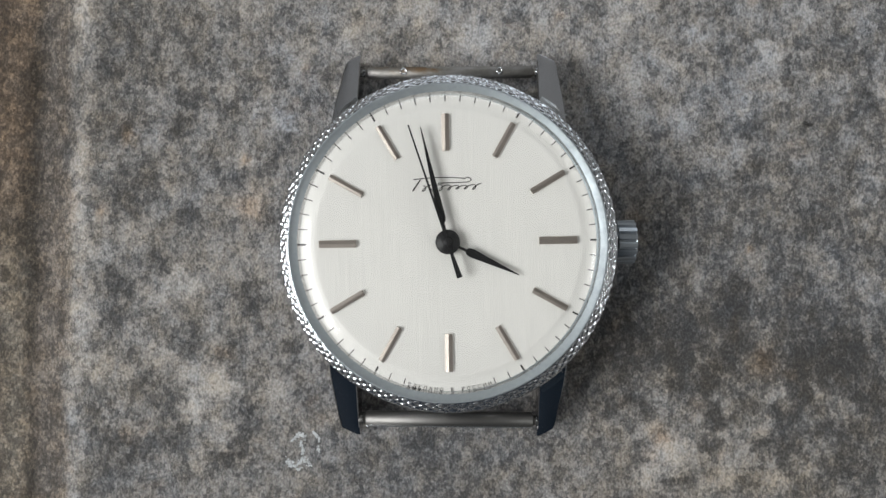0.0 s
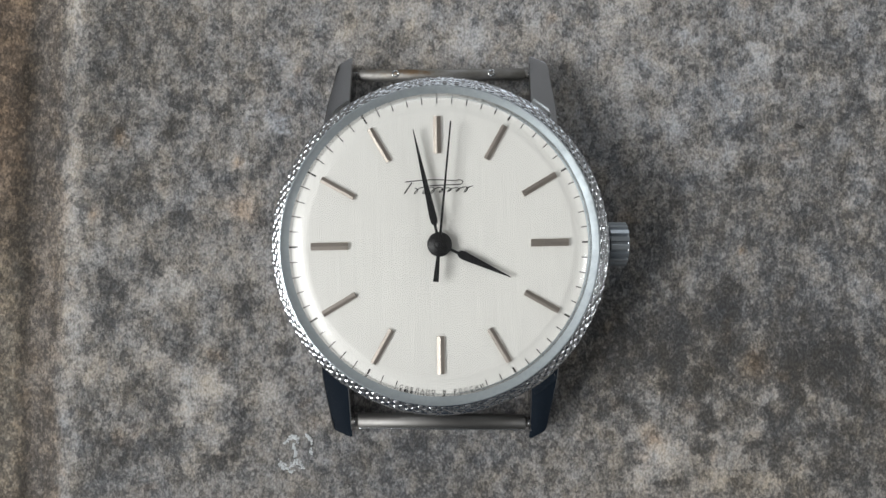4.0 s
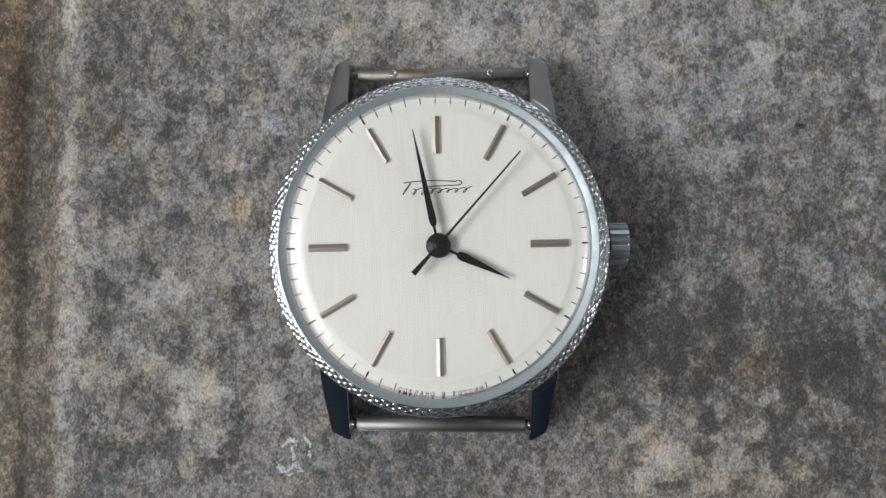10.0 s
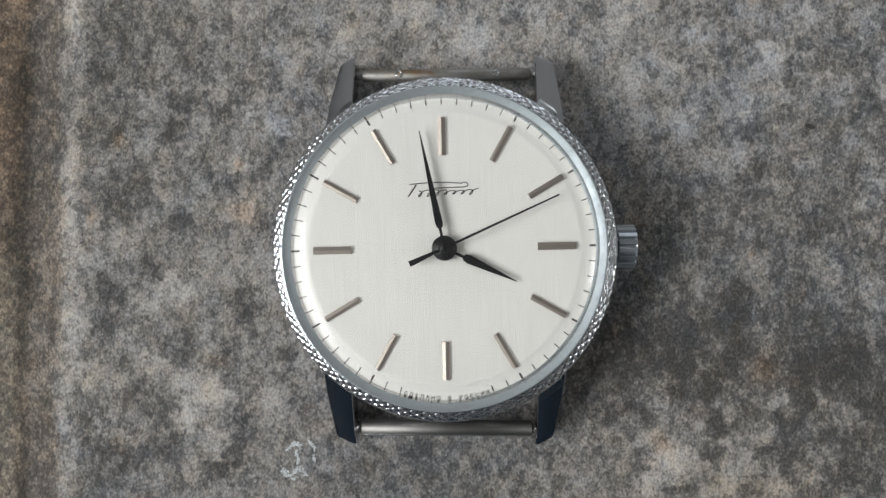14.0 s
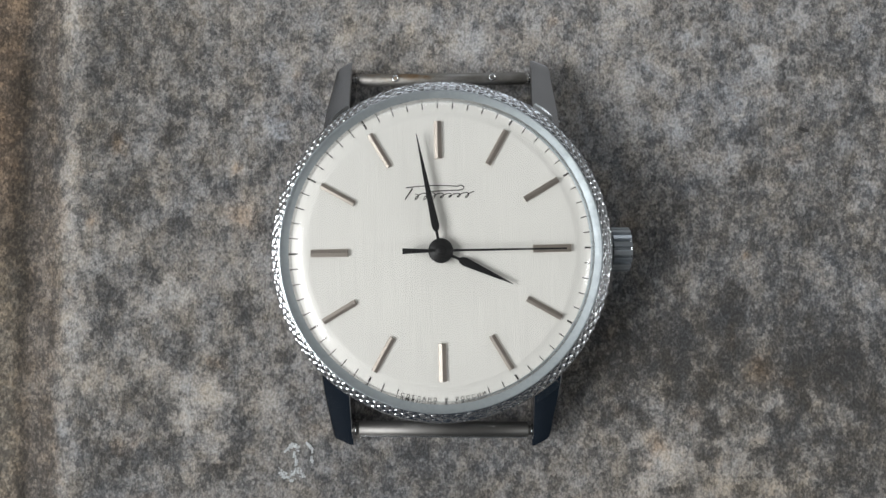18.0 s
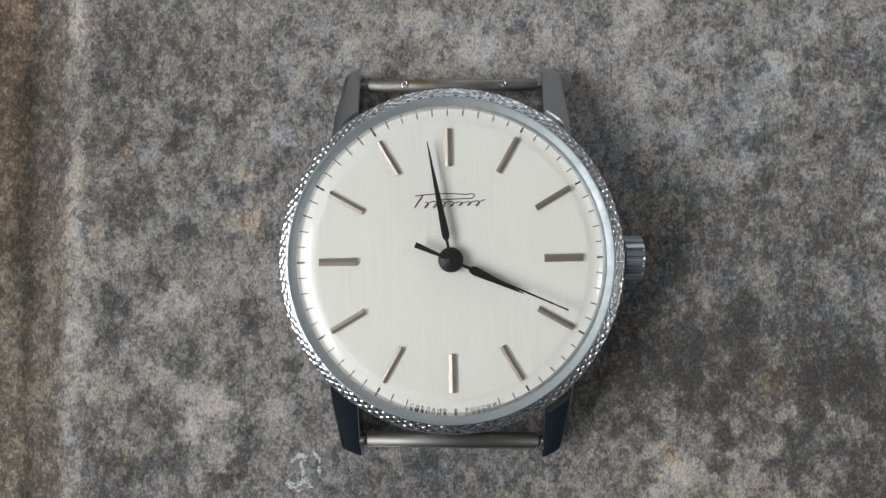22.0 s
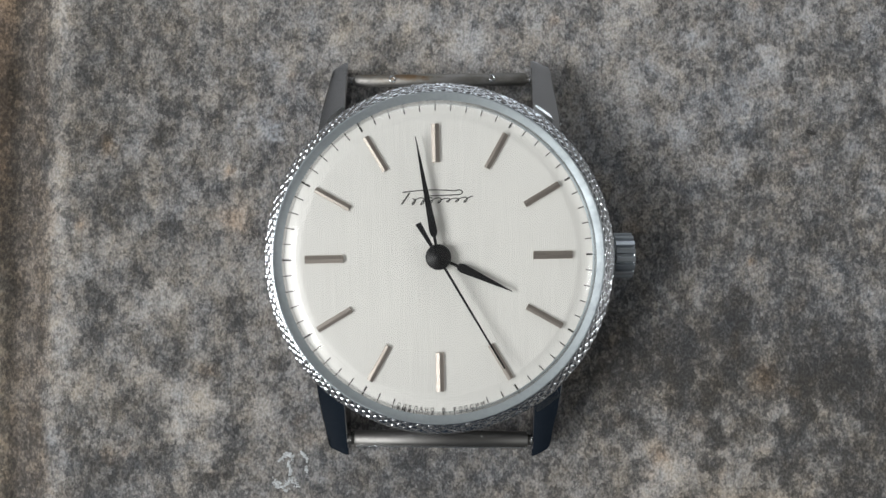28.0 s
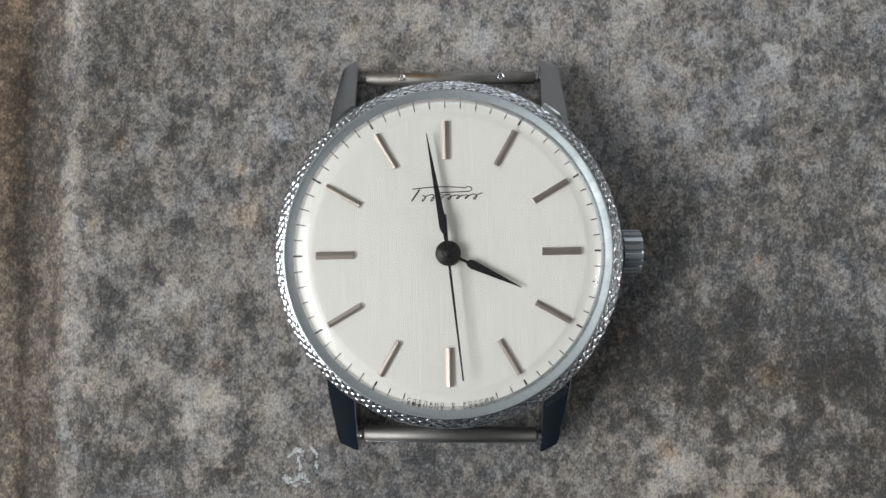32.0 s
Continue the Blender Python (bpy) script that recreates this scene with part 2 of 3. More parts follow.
def prism(outline, z0, z1, top=None):
    """A plate from an outline; top: another outline for its upper side."""
    bm = bmesh.new()
    low = [bm.verts.new((x, y, z0)) for x, y in outline]
    high = [bm.verts.new((x, y, z1)) for x, y in (top or outline)]
    n = len(low)
    bm.faces.new(high)
    bm.faces.new(low[::-1])
    for k in range(n):
        bm.faces.new((low[k], low[(k + 1) % n], high[(k + 1) % n], high[k]))
    bmesh.ops.recalc_face_normals(bm, faces=bm.faces)
    return bm


def bevelled(bm, width, segments=2):
    bmesh.ops.bevel(bm, geom=list(bm.edges), offset=width, segments=segments, affect="EDGES", profile=0.5)
    return bm


def turn(deg):
    """The pose of a piece turned clockwise by deg from twelve o'clock."""
    return Matrix.Rotation(-radians(deg), 4, "Z")


# ---- room: unseen walls that close the place, toned for the metal's reflections ----
def room():
    x0, x1, y0, y1, h, th = WALL_W, WALL_E, WALL_S, WALL_N, 2.6, 0.25
    floor_z = -0.03

    def slab(name, label, material, *boxes):
        bm = bmesh.new()
        for q in boxes:
            box(bm, *(v / MM for v in q))
        return tagged(part(name, bm, material), label, kind="structure")

    slab("wall_south", "unseen dark blue-grey wall that darkens the reflections", DARK_WALL, (x0, x1, y0 - th, y0, floor_z, h))
    slab("ceiling", "unseen dark grey ceiling that darkens the reflections", CEILING, (x0 - th, x1 + th, y0 - th, y1 + th, h, h + th))
    slab("floor", "rough brown mortar bed under the slabs", BED, (x0 - th, x1 + th, y0 - th, y1 + th, floor_z - 0.1, floor_z))
    for side, (wx, wy, wz, ww, wh, _) in WINDOWS.items():
        c, d = wz - wh / 2, wz + wh / 2
        if side == "north":
            a, b = wx - ww / 2, wx + ww / 2
            slab("wall_north", "unseen pale blue-grey wall with an added window opening", PALE_WALL, (x0, a, y1, y1 + th, floor_z, h), (b, x1, y1, y1 + th, floor_z, h), (a, b, y1, y1 + th, floor_z, c), (a, b, y1, y1 + th, d, h))
            continue
        a, b = wy - ww / 2, wy + ww / 2
        p, q = (wx - th, wx) if wx < 0 else (wx, wx + th)
        slab("wall_" + side, "plain pale grey wall with a window opening", WALL, (p, q, y0 - th, a, floor_z, h), (p, q, b, y1 + th, floor_z, h), (p, q, a, b, floor_z, c), (p, q, a, b, d, h))


room()


# ---- stone slabs ----
def lattice(xs, ys, cell_x, cell_y, seed):
    """Smooth value noise on a grid, about -1 to 1."""
    rng = np.random.default_rng(seed)
    table = rng.uniform(-1, 1, (257, 257))
    u, v = xs / cell_x + 1000.5, ys / cell_y + 1000.5
    i, j = np.floor(u).astype(int), np.floor(v).astype(int)
    a, b = u - i, v - j
    a, b = a * a * (3 - 2 * a), b * b * (3 - 2 * b)
    p = table[i % 257, j % 257] * (1 - a) + table[(i + 1) % 257, j % 257] * a
    q = table[i % 257, (j + 1) % 257] * (1 - a) + table[(i + 1) % 257, (j + 1) % 257] * a
    return p * (1 - b) + q * b


def cloud(xs, ys, cell, octaves, seed, stretch=1.0, gain=0.6):
    total, weight, size = 0, 0, 1.0
    ca, sa = math.cos(0.5), math.sin(0.5)
    for k in range(octaves):
        rx, ry = (xs, ys / stretch) if k % 2 else (xs * ca - ys / stretch * sa, xs * sa + ys / stretch * ca)
        total = total + size * lattice(rx, ry, cell / 2**k, cell / 2**k, seed + k)
        weight += size
        size *= gain
    return total / weight


def span(lo, hi, fine_lo, fine_hi, step):
    """Grid lines: fine between fine_lo and fine_hi, widening beyond."""
    mid = list(np.arange(fine_lo, fine_hi + step / 2, step))
    out, w = [], step
    x = fine_hi
    while x < hi:
        w *= 1.35
        x = min(hi, x + w)
        out.append(x)
    w, x, left = step, fine_lo, []
    while x > lo:
        w *= 1.35
        x = max(lo, x - w)
        left.append(x)
    return np.array(left[::-1] + mid + out)


JOINT_X = -45.05


def joint_line(X, Y):
    """How far the worn joint between the slabs strays sideways; it fades away from the joint."""
    stray = 0.5 * lattice(0 * Y, Y, 1.0, 7.0, 601) + 0.25 * lattice(0 * Y, Y, 1.0, 2.2, 602) + 0.1 * lattice(0 * Y, Y, 1.0, 0.8, 603)
    return stray * np.exp(-np.abs(X - JOINT_X) / 3.0)


def slab_mesh(name, xs, ys, height, colour, depth, material):
    """A slab whose upper side is a fine relief: height(X, Y) and colour(X, Y) over a grid, closed by sides and a bottom."""
    X, Y = np.meshgrid(xs, ys, indexing="xy")
    Z = height(X, Y)
    nx, ny = len(xs), len(ys)
    top = np.stack([X + joint_line(X, Y), Y, Z], -1).reshape(-1, 3)
    k = np.arange(nx * ny).reshape(ny, nx)
    quads = np.stack([k[:-1, :-1], k[:-1, 1:], k[1:, 1:], k[1:, :-1]], -1).reshape(-1, 4)
    rim = np.concatenate([k[0, :-1], k[:-1, -1], k[-1, :0:-1], k[:0:-1, 0]])
    low = top[rim].copy()
    low[:, 2] = -depth
    base = nx * ny
    m = len(rim)
    r = np.arange(m)
    sides = np.stack([base + (r + 1) % m, base + r, base + m + r, base + m + (r + 1) % m], -1)
    verts = np.concatenate([top, top[rim], low]) * MM
    me = bpy.data.meshes.new(name)
    me.from_pydata(verts.tolist(), [], quads.tolist() + sides.tolist() + [(base + m + r[::-1]).tolist()])
    me.materials.append(material)
    col = np.ones((len(verts), 4), np.float32)
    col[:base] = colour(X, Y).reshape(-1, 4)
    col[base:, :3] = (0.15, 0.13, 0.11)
    attr = me.color_attributes.new("stain_and_shade", "FLOAT_COLOR", "POINT")
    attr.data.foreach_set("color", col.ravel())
    me.polygons.foreach_set("use_smooth", np.arange(len(me.polygons)) < len(quads))
    return new(name, me)


# Stains of the grey slab: x, y, radius, strength.
PALE_WEST = [
    (-23.4, 17.2, 0.8, 0.4), (-21.7, 25.0, 1.1, 0.35), (-18.1, 21.0, 0.9, 0.4), (-31.6, 15.8, 1.1, 0.35), (-25.5, 12.4, 1.0, 0.4), (-27.3, 11.1, 1.1, 0.42), (-22.2, 9.0, 0.9, 0.6), (-35.8, 8.9, 0.9, 0.42),
    (-21.0, 4.7, 1.4, 0.3), (-36.9, 2.4, 1.1, 0.3), (-33.0, 1.2, 1.1, 0.3), (-29.7, 7.4, 0.9, 0.3), (-28.4, -4.2, 1.7, 0.6), (-32.3, -5.0, 1.2, 0.45), (-30.5, -6.5, 1.1, 0.3), (-37.7, -7.4, 1.1, 0.4),
    (-36.7, -1.2, 1.1, 0.35), (-36.9, -13.0, 1.3, 0.5), (-30.4, -12.4, 0.9, 0.4), (-25.0, -14.1, 1.4, 0.55), (-22.7, -14.8, 1.2, 0.5), (-26.2, -16.0, 1.4, 0.55), (-26.9, -17.5, 1.2, 0.45),
]
PALE_EAST = [
    (-17.9, -15.0, 1.3, 0.45), (-24.1, -19.4, 1.1, 0.5), (-30.9, -23.5, 1.1, 0.3), (-25.9, -22.3, 0.8, 0.35), (19.1, 25.2, 1.5, 0.5), (17.9, 23.1, 0.9, 0.5), (23.3, 18.3, 0.9, 0.5), (19.6, 16.9, 1.3, 0.4),
    (33.6, 20.0, 1.2, 0.5), (32.9, 18.6, 0.9, 0.5), (36.3, 24.3, 1.1, 0.35), (31.4, 24.0, 1.1, 0.35), (24.1, 13.4, 1.2, 0.4), (19.5, 12.8, 0.6, 0.5), (39.0, 16.4, 1.2, 0.35), (44.6, 16.9, 0.9, 0.45),
    (31.0, 15.0, 0.6, 0.5), (25.2, 9.0, 1.3, 0.3), (28.2, 9.0, 1.3, 0.3), (25.6, -3.7, 0.9, 0.35), (30.7, -2.0, 1.3, 0.3), (37.5, -1.5, 1.5, 0.32), (43.0, -4.9, 1.1, 0.35),
]
PALE_NEAR = [
    (21.7, -16.3, 1.3, 0.5), (20.9, -14.0, 1.3, 0.3), (24.3, -17.8, 1.4, 0.4), (21.1, -19.7, 1.5, 0.45), (23.1, -21.0, 1.4, 0.55), (21.4, -22.3, 1.2, 0.5), (20.5, -23.8, 1.1, 0.5), (18.6, -18.6, 1.2, 0.4),
    (27.7, -16.0, 0.9, 0.5), (31.3, -18.1, 1.1, 0.45), (29.3, -20.2, 1.4, 0.38), (27.6, -23.1, 1.4, 0.35), (33.1, -14.6, 0.7, 0.55), (40.0, -16.5, 1.1, 0.5), (37.8, -15.4, 1.1, 0.45), (36.0, -22.5, 1.2, 0.3),
    (33.2, -23.6, 1.1, 0.4), (-3.8, 24.4, 1.2, 0.42), (2.7, 22.1, 1.4, 0.5), (-10.9, 21.9, 0.9, 0.35), (9.5, 24.3, 1.2, 0.3), (13.9, 20.2, 0.8, 0.4), (-6.2, -20.4, 1.1, 0.3),
]
BLUISH = [
    (-18.9, 13.9, 1.2, 0.5), (-17.4, 12.6, 0.9, 0.5), (-31.8, 11.0, 0.9, 0.35), (-28.6, 5.0, 1.1, 0.42), (-16.2, 18.9, 1.1, 0.42), (-27.4, -13.3, 0.9, 0.45), (-31.6, -11.2, 1.1, 0.35), (-35.8, -18.6, 0.8, 0.4),
    (-34.3, -13.7, 0.9, 0.4), (24.2, 22.1, 0.7, 0.5), (25.9, 20.9, 0.5, 0.4), (32.2, 20.6, 0.6, 0.55), (21.9, 19.8, 0.8, 0.4), (30.4, 13.5, 1.2, 0.4), (33.9, 15.8, 0.9, 0.35), (42.7, 5.7, 0.9, 0.4),
    (40.6, 11.2, 0.8, 0.35), (36.0, 9.5, 1.1, 0.3), (41.9, 22.7, 1.1, 0.35), (32.8, -15.7, 0.6, 0.4), (32.3, 6.6, 0.8, 0.3), (22.5, -4.6, 0.7, 0.4),
]
DARK_WEST = [
    (-27.3, 15.4, 1.3, 0.5), (-34.7, 23.4, 1.7, 0.35), (-37.1, 19.2, 1.3, 0.35), (-28.8, 12.8, 0.9, 0.3), (-24.0, 13.9, 1.1, 0.3), (-34.3, 12.5, 0.9, 0.35), (-32.7, 6.2, 1.9, 0.42), (-34.8, 4.2, 1.2, 0.35),
    (-27.9, 3.5, 1.1, 0.45), (-18.7, 7.9, 1.2, 0.5), (-17.4, 10.7, 0.9, 0.45), (-22.8, 7.0, 1.1, 0.3), (-18.6, 3.2, 1.1, 0.4), (-27.1, 20.2, 1.7, 0.3), (-35.7, -3.7, 1.0, 0.5), (-35.3, -4.9, 0.8, 0.45),
    (-35.6, -8.0, 0.9, 0.5), (-30.5, -1.9, 1.2, 0.45), (-21.0, -5.1, 1.6, 0.58), (-20.9, -7.2, 1.1, 0.42), (-27.4, -10.3, 1.5, 0.5), (-22.7, -11.2, 1.4, 0.38), (-32.2, -14.8, 1.2, 0.35),
]
DARK_FAR = [
    (-30.3, -17.1, 1.2, 0.48), (-28.6, -15.4, 0.8, 0.4), (-21.5, -16.5, 0.8, 0.6), (-21.0, -18.9, 1.3, 0.52), (-21.7, -20.8, 1.2, 0.45), (-29.8, -20.0, 1.1, 0.4), (-36.5, -19.9, 0.9, 0.45), (-33.6, -22.0, 1.5, 0.48),
    (-23.2, -22.0, 1.2, 0.45), (-16.7, -10.2, 0.9, 0.4), (28.8, 19.4, 1.1, 0.4), (27.7, 24.1, 0.9, 0.35), (23.5, 6.7, 2.0, 0.25), (24.5, 2.6, 1.8, 0.2), (40.2, 20.1, 1.9, 0.38), (42.6, 15.2, 1.4, 0.32),
    (31.0, 12.0, 1.1, 0.4), (30.3, 6.3, 1.4, 0.4), (36.4, 2.6, 1.4, 0.4), (39.9, 6.6, 1.2, 0.4), (-12.1, 18.2, 1.1, 0.4), (6.3, 23.0, 1.2, 0.35), (-8.5, -22.2, 1.2, 0.35),
]
DARK_NEAR = [
    (23.8, -10.0, 1.8, 0.4), (28.8, -10.6, 1.3, 0.6), (29.5, -4.9, 1.5, 0.48), (37.9, -11.1, 2.4, 0.5), (41.9, -11.1, 1.7, 0.4), (35.6, -14.6, 1.4, 0.45), (27.0, -13.7, 1.7, 0.45), (33.8, -17.7, 0.9, 0.42),
    (31.8, -19.8, 0.8, 0.5), (27.1, -17.7, 0.8, 0.55), (23.6, -24.0, 0.9, 0.65), (23.2, -14.9, 0.8, 0.35), (39.3, -22.5, 0.9, 0.48), (33.8, -21.3, 1.4, 0.35), (42.2, -15.4, 1.3, 0.38), (18.6, -15.7, 0.7, 0.35),
    (18.7, -8.9, 1.4, 0.35), (28.4, -7.3, 1.2, 0.4), (-2.7, -19.9, 1.2, 0.35), (-13.8, 15.3, 0.9, 0.35), (-4.9, 21.4, 1.2, 0.3),
]
# Wide tones of the slab, stain and painted-in shade both: x, y, radius, strength.
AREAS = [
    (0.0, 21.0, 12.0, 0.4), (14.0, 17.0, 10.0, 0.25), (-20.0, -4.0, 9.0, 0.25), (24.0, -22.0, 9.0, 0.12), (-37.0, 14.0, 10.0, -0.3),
    # x 17 is part stain, part shadow of the watch put into the colour
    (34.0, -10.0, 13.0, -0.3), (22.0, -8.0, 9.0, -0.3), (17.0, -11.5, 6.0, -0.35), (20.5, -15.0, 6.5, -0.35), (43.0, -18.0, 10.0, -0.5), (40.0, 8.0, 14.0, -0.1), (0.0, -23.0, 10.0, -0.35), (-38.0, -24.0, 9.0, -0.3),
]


# Small rust spots in the grey slab: x, y, radius.
RUST = [(-22.0, 8.8, 0.45), (30.6, -0.3, 0.4), (-37.2, 3.6, 0.6), (32.0, -12.0, 1.2), (-21.0, 4.0, 1.5), (-34.5, 12.0, 1.0), (21.5, -19.5, 0.9)]


def joint_dirt(X, Y):
    """Dark dirt gathered in the joint between the slabs."""
    w = 0.95 + 0.4 * lattice(X, Y, 2.0, 5.0, 401)
    d = np.exp(-(((X + 44.9 + 0.3 * lattice(X, Y, 3.0, 7.0, 402)) / w) ** 2))
    return d * (0.68 + 0.25 * lattice(X, Y, 2.0, 4.0, 403))


def ease(v):
    v = np.clip(v, 0, 1)
    return v * v * (3 - 2 * v)


def stone_height(X, Y):
    z = (0.10 * cloud(X, Y, 6.0, 4, 11, 1.4) + 0.05 * cloud(X, Y, 1.1, 2, 31, 1.7)) * ease((X - JOINT_X) / 2.0)
    return z - 0.8 * ease((-38.2 - X) / (-38.2 - JOINT_X))


def stone_colour(X, Y):
    v = 0.14 * cloud(X, Y, 8.0, 3, 51, 1.2) + 0.42 * cloud(X, Y, 1.9, 4, 61, 1.3, 0.8)
    wx, wy = X + 2.1 * cloud(X, Y, 2.0, 4, 301, 1.0, 0.9), Y + 2.1 * cloud(X, Y, 2.0, 4, 331, 1.0, 0.9)
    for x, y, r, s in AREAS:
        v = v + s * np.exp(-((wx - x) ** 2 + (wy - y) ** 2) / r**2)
    cool = 0 * X
    for sign, patches in ((1, PALE_WEST + PALE_EAST + PALE_NEAR), (1, BLUISH), (-1, DARK_WEST + DARK_FAR + DARK_NEAR)):
        for x, y, r, s in patches:
            blot = s * np.clip((np.exp(-((wx - x) ** 2 + (wy - y) ** 2) / (1.35 * r) ** 2) - 0.2) / 0.5, 0, 1)
            v = v + 1.15 * sign * blot
            cool = cool + (blot if patches is BLUISH else 0)
    worn = np.exp(-((X + 39.4 + 0.5 * cloud(X, Y, 4.0, 4, 15)) / 1.05) ** 2) * (0.6 + 0.45 * lattice(X, Y, 3.0, 6.0, 5))
    v = v + 0.95 * worn - 0.42 * ease((-40.0 - X) / 1.8)
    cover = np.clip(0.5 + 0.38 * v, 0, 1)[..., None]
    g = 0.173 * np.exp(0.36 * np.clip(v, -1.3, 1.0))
    warm = np.clip(0.35 + 0.5 * cloud(X, Y, 11.0, 3, 71) + 0.35 * cloud(X, Y, 2.5, 2, 75), 0, 1) - 0.7 * cool
    warm = warm + 0.2 * np.clip((-15 - X) / 25, 0, 1) + 0.45 * ease((X - 8) / 8) * ease((-6 - Y) / 8) - 0.12 * ease((X + 5) / 10) * ease((Y - 4) / 8)
    rust = 0.6 * np.clip(cloud(X, Y, 3.5, 3, 81) * 2.2 - 1.0, 0, 1)
    for x, y, r in RUST:
        rust = rust + 0.8 * np.exp(-((X + 0.5 * (wx - X) - x) ** 2 + (Y + 0.5 * (wy - Y) - y) ** 2) / r**2)
    c = np.stack([g * (0.995 + 0.08 * warm + 0.25 * rust), g * (0.978 + 0.01 * warm), g * (0.99 - 0.09 * warm - 0.2 * rust)], -1)
    b = ease((-39.8 - X + 1.2 * cloud(X, Y, 3.0, 3, 501)) / 1.8)[..., None]
    c = c * (1 - b) + b * np.stack([g * 1.14, g * 0.97, g * 0.83], -1)
    # the brown of the neighbouring slab runs over the joint
    b = ease((-44.2 - X + 0.5 * cloud(X, Y, 2.5, 3, 511)) / 1.6)[..., None]
    v = 0.7 * cloud(X, Y, 8.0, 3, 151, 2.0) + 0.7 * cloud(X, Y, 2.0, 3, 161, 2.5)
    g = 0.165 * np.exp(0.6 * np.clip(v, -1, 1))
    far = ease((Y + 4) / 14)
    c = c * (1 - b) + b * np.stack([g * (1.13 + 0.13 * far), g * (0.96 - 0.02 * far), g * (0.77 - 0.08 * far)], -1)
    d = joint_dirt(X, Y)[..., None]
    return np.concatenate([c * (1 - d) + d * np.array((0.04, 0.03, 0.02)), cover], -1)


def brown_height(X, Y):
    z = 0.12 * cloud(X, Y, 5.0, 4, 111, 2.5) * ease((JOINT_X - X) / 2.0)
    return -0.5 + z - 0.3 * ease((X - JOINT_X + 4.0) / 4.0)


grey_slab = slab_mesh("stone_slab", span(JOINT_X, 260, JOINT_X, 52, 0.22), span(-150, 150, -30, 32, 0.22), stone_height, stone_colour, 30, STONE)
tagged(grey_slab, "mottled grey weathered stone slab with a worn edge", "stone slab", kind="structure")
brown_slab = slab_mesh("stone_slab", span(-260, JOINT_X, JOINT_X - 8.25, JOINT_X, 0.25), span(-150, 150, -30, 32, 0.22), brown_height, stone_colour, 30, BROWN_STONE)
tagged(brown_slab, "yellowish brown rough stone slab beside the grey one", "stone slab", kind="structure")


# ---- the wristwatch ----
watch = tagged(new("wristwatch"), "round chrome wristwatch without strap, ivory dial, black pointers", "watch")
DIAL_Z = 7.0
DIAL_TURN = -1.03


def case():
    body = lathe([(0, 0.05), (12.6, 0.05), (13.4, 0.5), (13.6, 1.3), (15.2, 1.6), (15.75, 2.2), (15.8, 4.6), (15.5, 5.0), (14.2, 5.2), (0, 5.2)], 160)
    part("case_body", body, CHROME, watch, "polished chrome case body", smooth=False)
    # lugs: tapered horns that slope down to their tips
    # inner x, wear of the outer side at the root and at the tip, wear of the tip
    lugs = {(-1, 1): (8.97, 0.1, 0.5, 0.2), (1, 1): (8.72, 0.25, 0.3, 0.25), (-1, -1): (8.97, 0.0, 0.0, 0.0), (1, -1): (8.75, 0.2, 0.5, 0.05)}
    for (sx, sy), (inner, root, tip, short) in lugs.items():
        bm = bmesh.new()
        # sections from the case outward: y, outer x; the top is crowned and falls towards the tip
        rings = []
        for y, outer in ((11.0, 11.6), (12.3, 11.58), (13.6, 11.5), (14.8, 11.37), (16.0, 11.2), (17.0, 11.08), (18.0, 10.95), (18.45, 10.75), (19.2, 9.3)):
            q = (y - 11) / 8.2
            y, outer = y - short * q, max(inner + 0.3, outer - root - (tip - root) * q)
            top, low = 5.45 - (2.46 if sy > 0 else 3.28) * q, max(0.5, 2.0 - 1.56 * q)
            worn = 1.0 if q < 0.87 else 0.15
            rim = [(inner, low), (inner, top - 0.22 * worn), (inner + 0.05, top - 0.13 * worn)]
            rim += [(inner + 0.12 + (outer - inner - 0.22) * k / 6, top - 0.07 * worn * (k / 3 - 1) ** 2) for k in range(7)]
            rim += [(outer - 0.01, top - 0.125 * worn), (outer, top - 0.24 * worn), (outer, low)]
            rings.append([bm.verts.new((sx * x, sy * y, z)) for x, z in rim])
        for p, q in zip(rings, rings[1:]):
            for k in range(len(p)):
                j = (k + 1) % len(p)
                bm.faces.new((p[k], p[j], q[j], q[k]))
        bm.faces.new(rings[0])
        bm.faces.new(rings[-1])
        bmesh.ops.recalc_face_normals(bm, faces=bm.faces)
        lug = part("lug", bm, LUG_STEEL, watch, "tapered polished steel lug", smooth=True)
        lug.data.set_sharp_from_angle(angle=radians(16))
        if (sx, sy) == (-1, -1):
            continue
        # shoulder: the raised step where the lug leaves the case
        bm = bmesh.new()
        prof = [(15.3, 3.0), (16.9, 3.0), (16.95, 4.7), (16.72, 4.86), (15.3, 5.3)] if sy > 0 else [(15.3, 3.0), (17.05, 3.0), (17.08, 4.6), (16.3, 5.22), (15.3, 5.3)]
        fans = []
        for k in range(9):
            a = radians(47.4 + 10.2 * k / 8 if sy > 0 else 48.6 + 9.2 * k / 8)
            fans.append([bm.verts.new((sx * r * math.cos(a), sy * r * math.sin(a), z)) for r, z in prof])
        for p, q in zip(fans, fans[1:]):
            for k in range(5):
                bm.faces.new((p[k], p[(k + 1) % 5], q[(k + 1) % 5], q[k]))
        bm.faces.new(fans[0])
        bm.faces.new(fans[-1])
        bmesh.ops.recalc_face_normals(bm, faces=bm.faces)
        part("shoulder", bm, CHROME, lug, "bright chamfered shoulder")


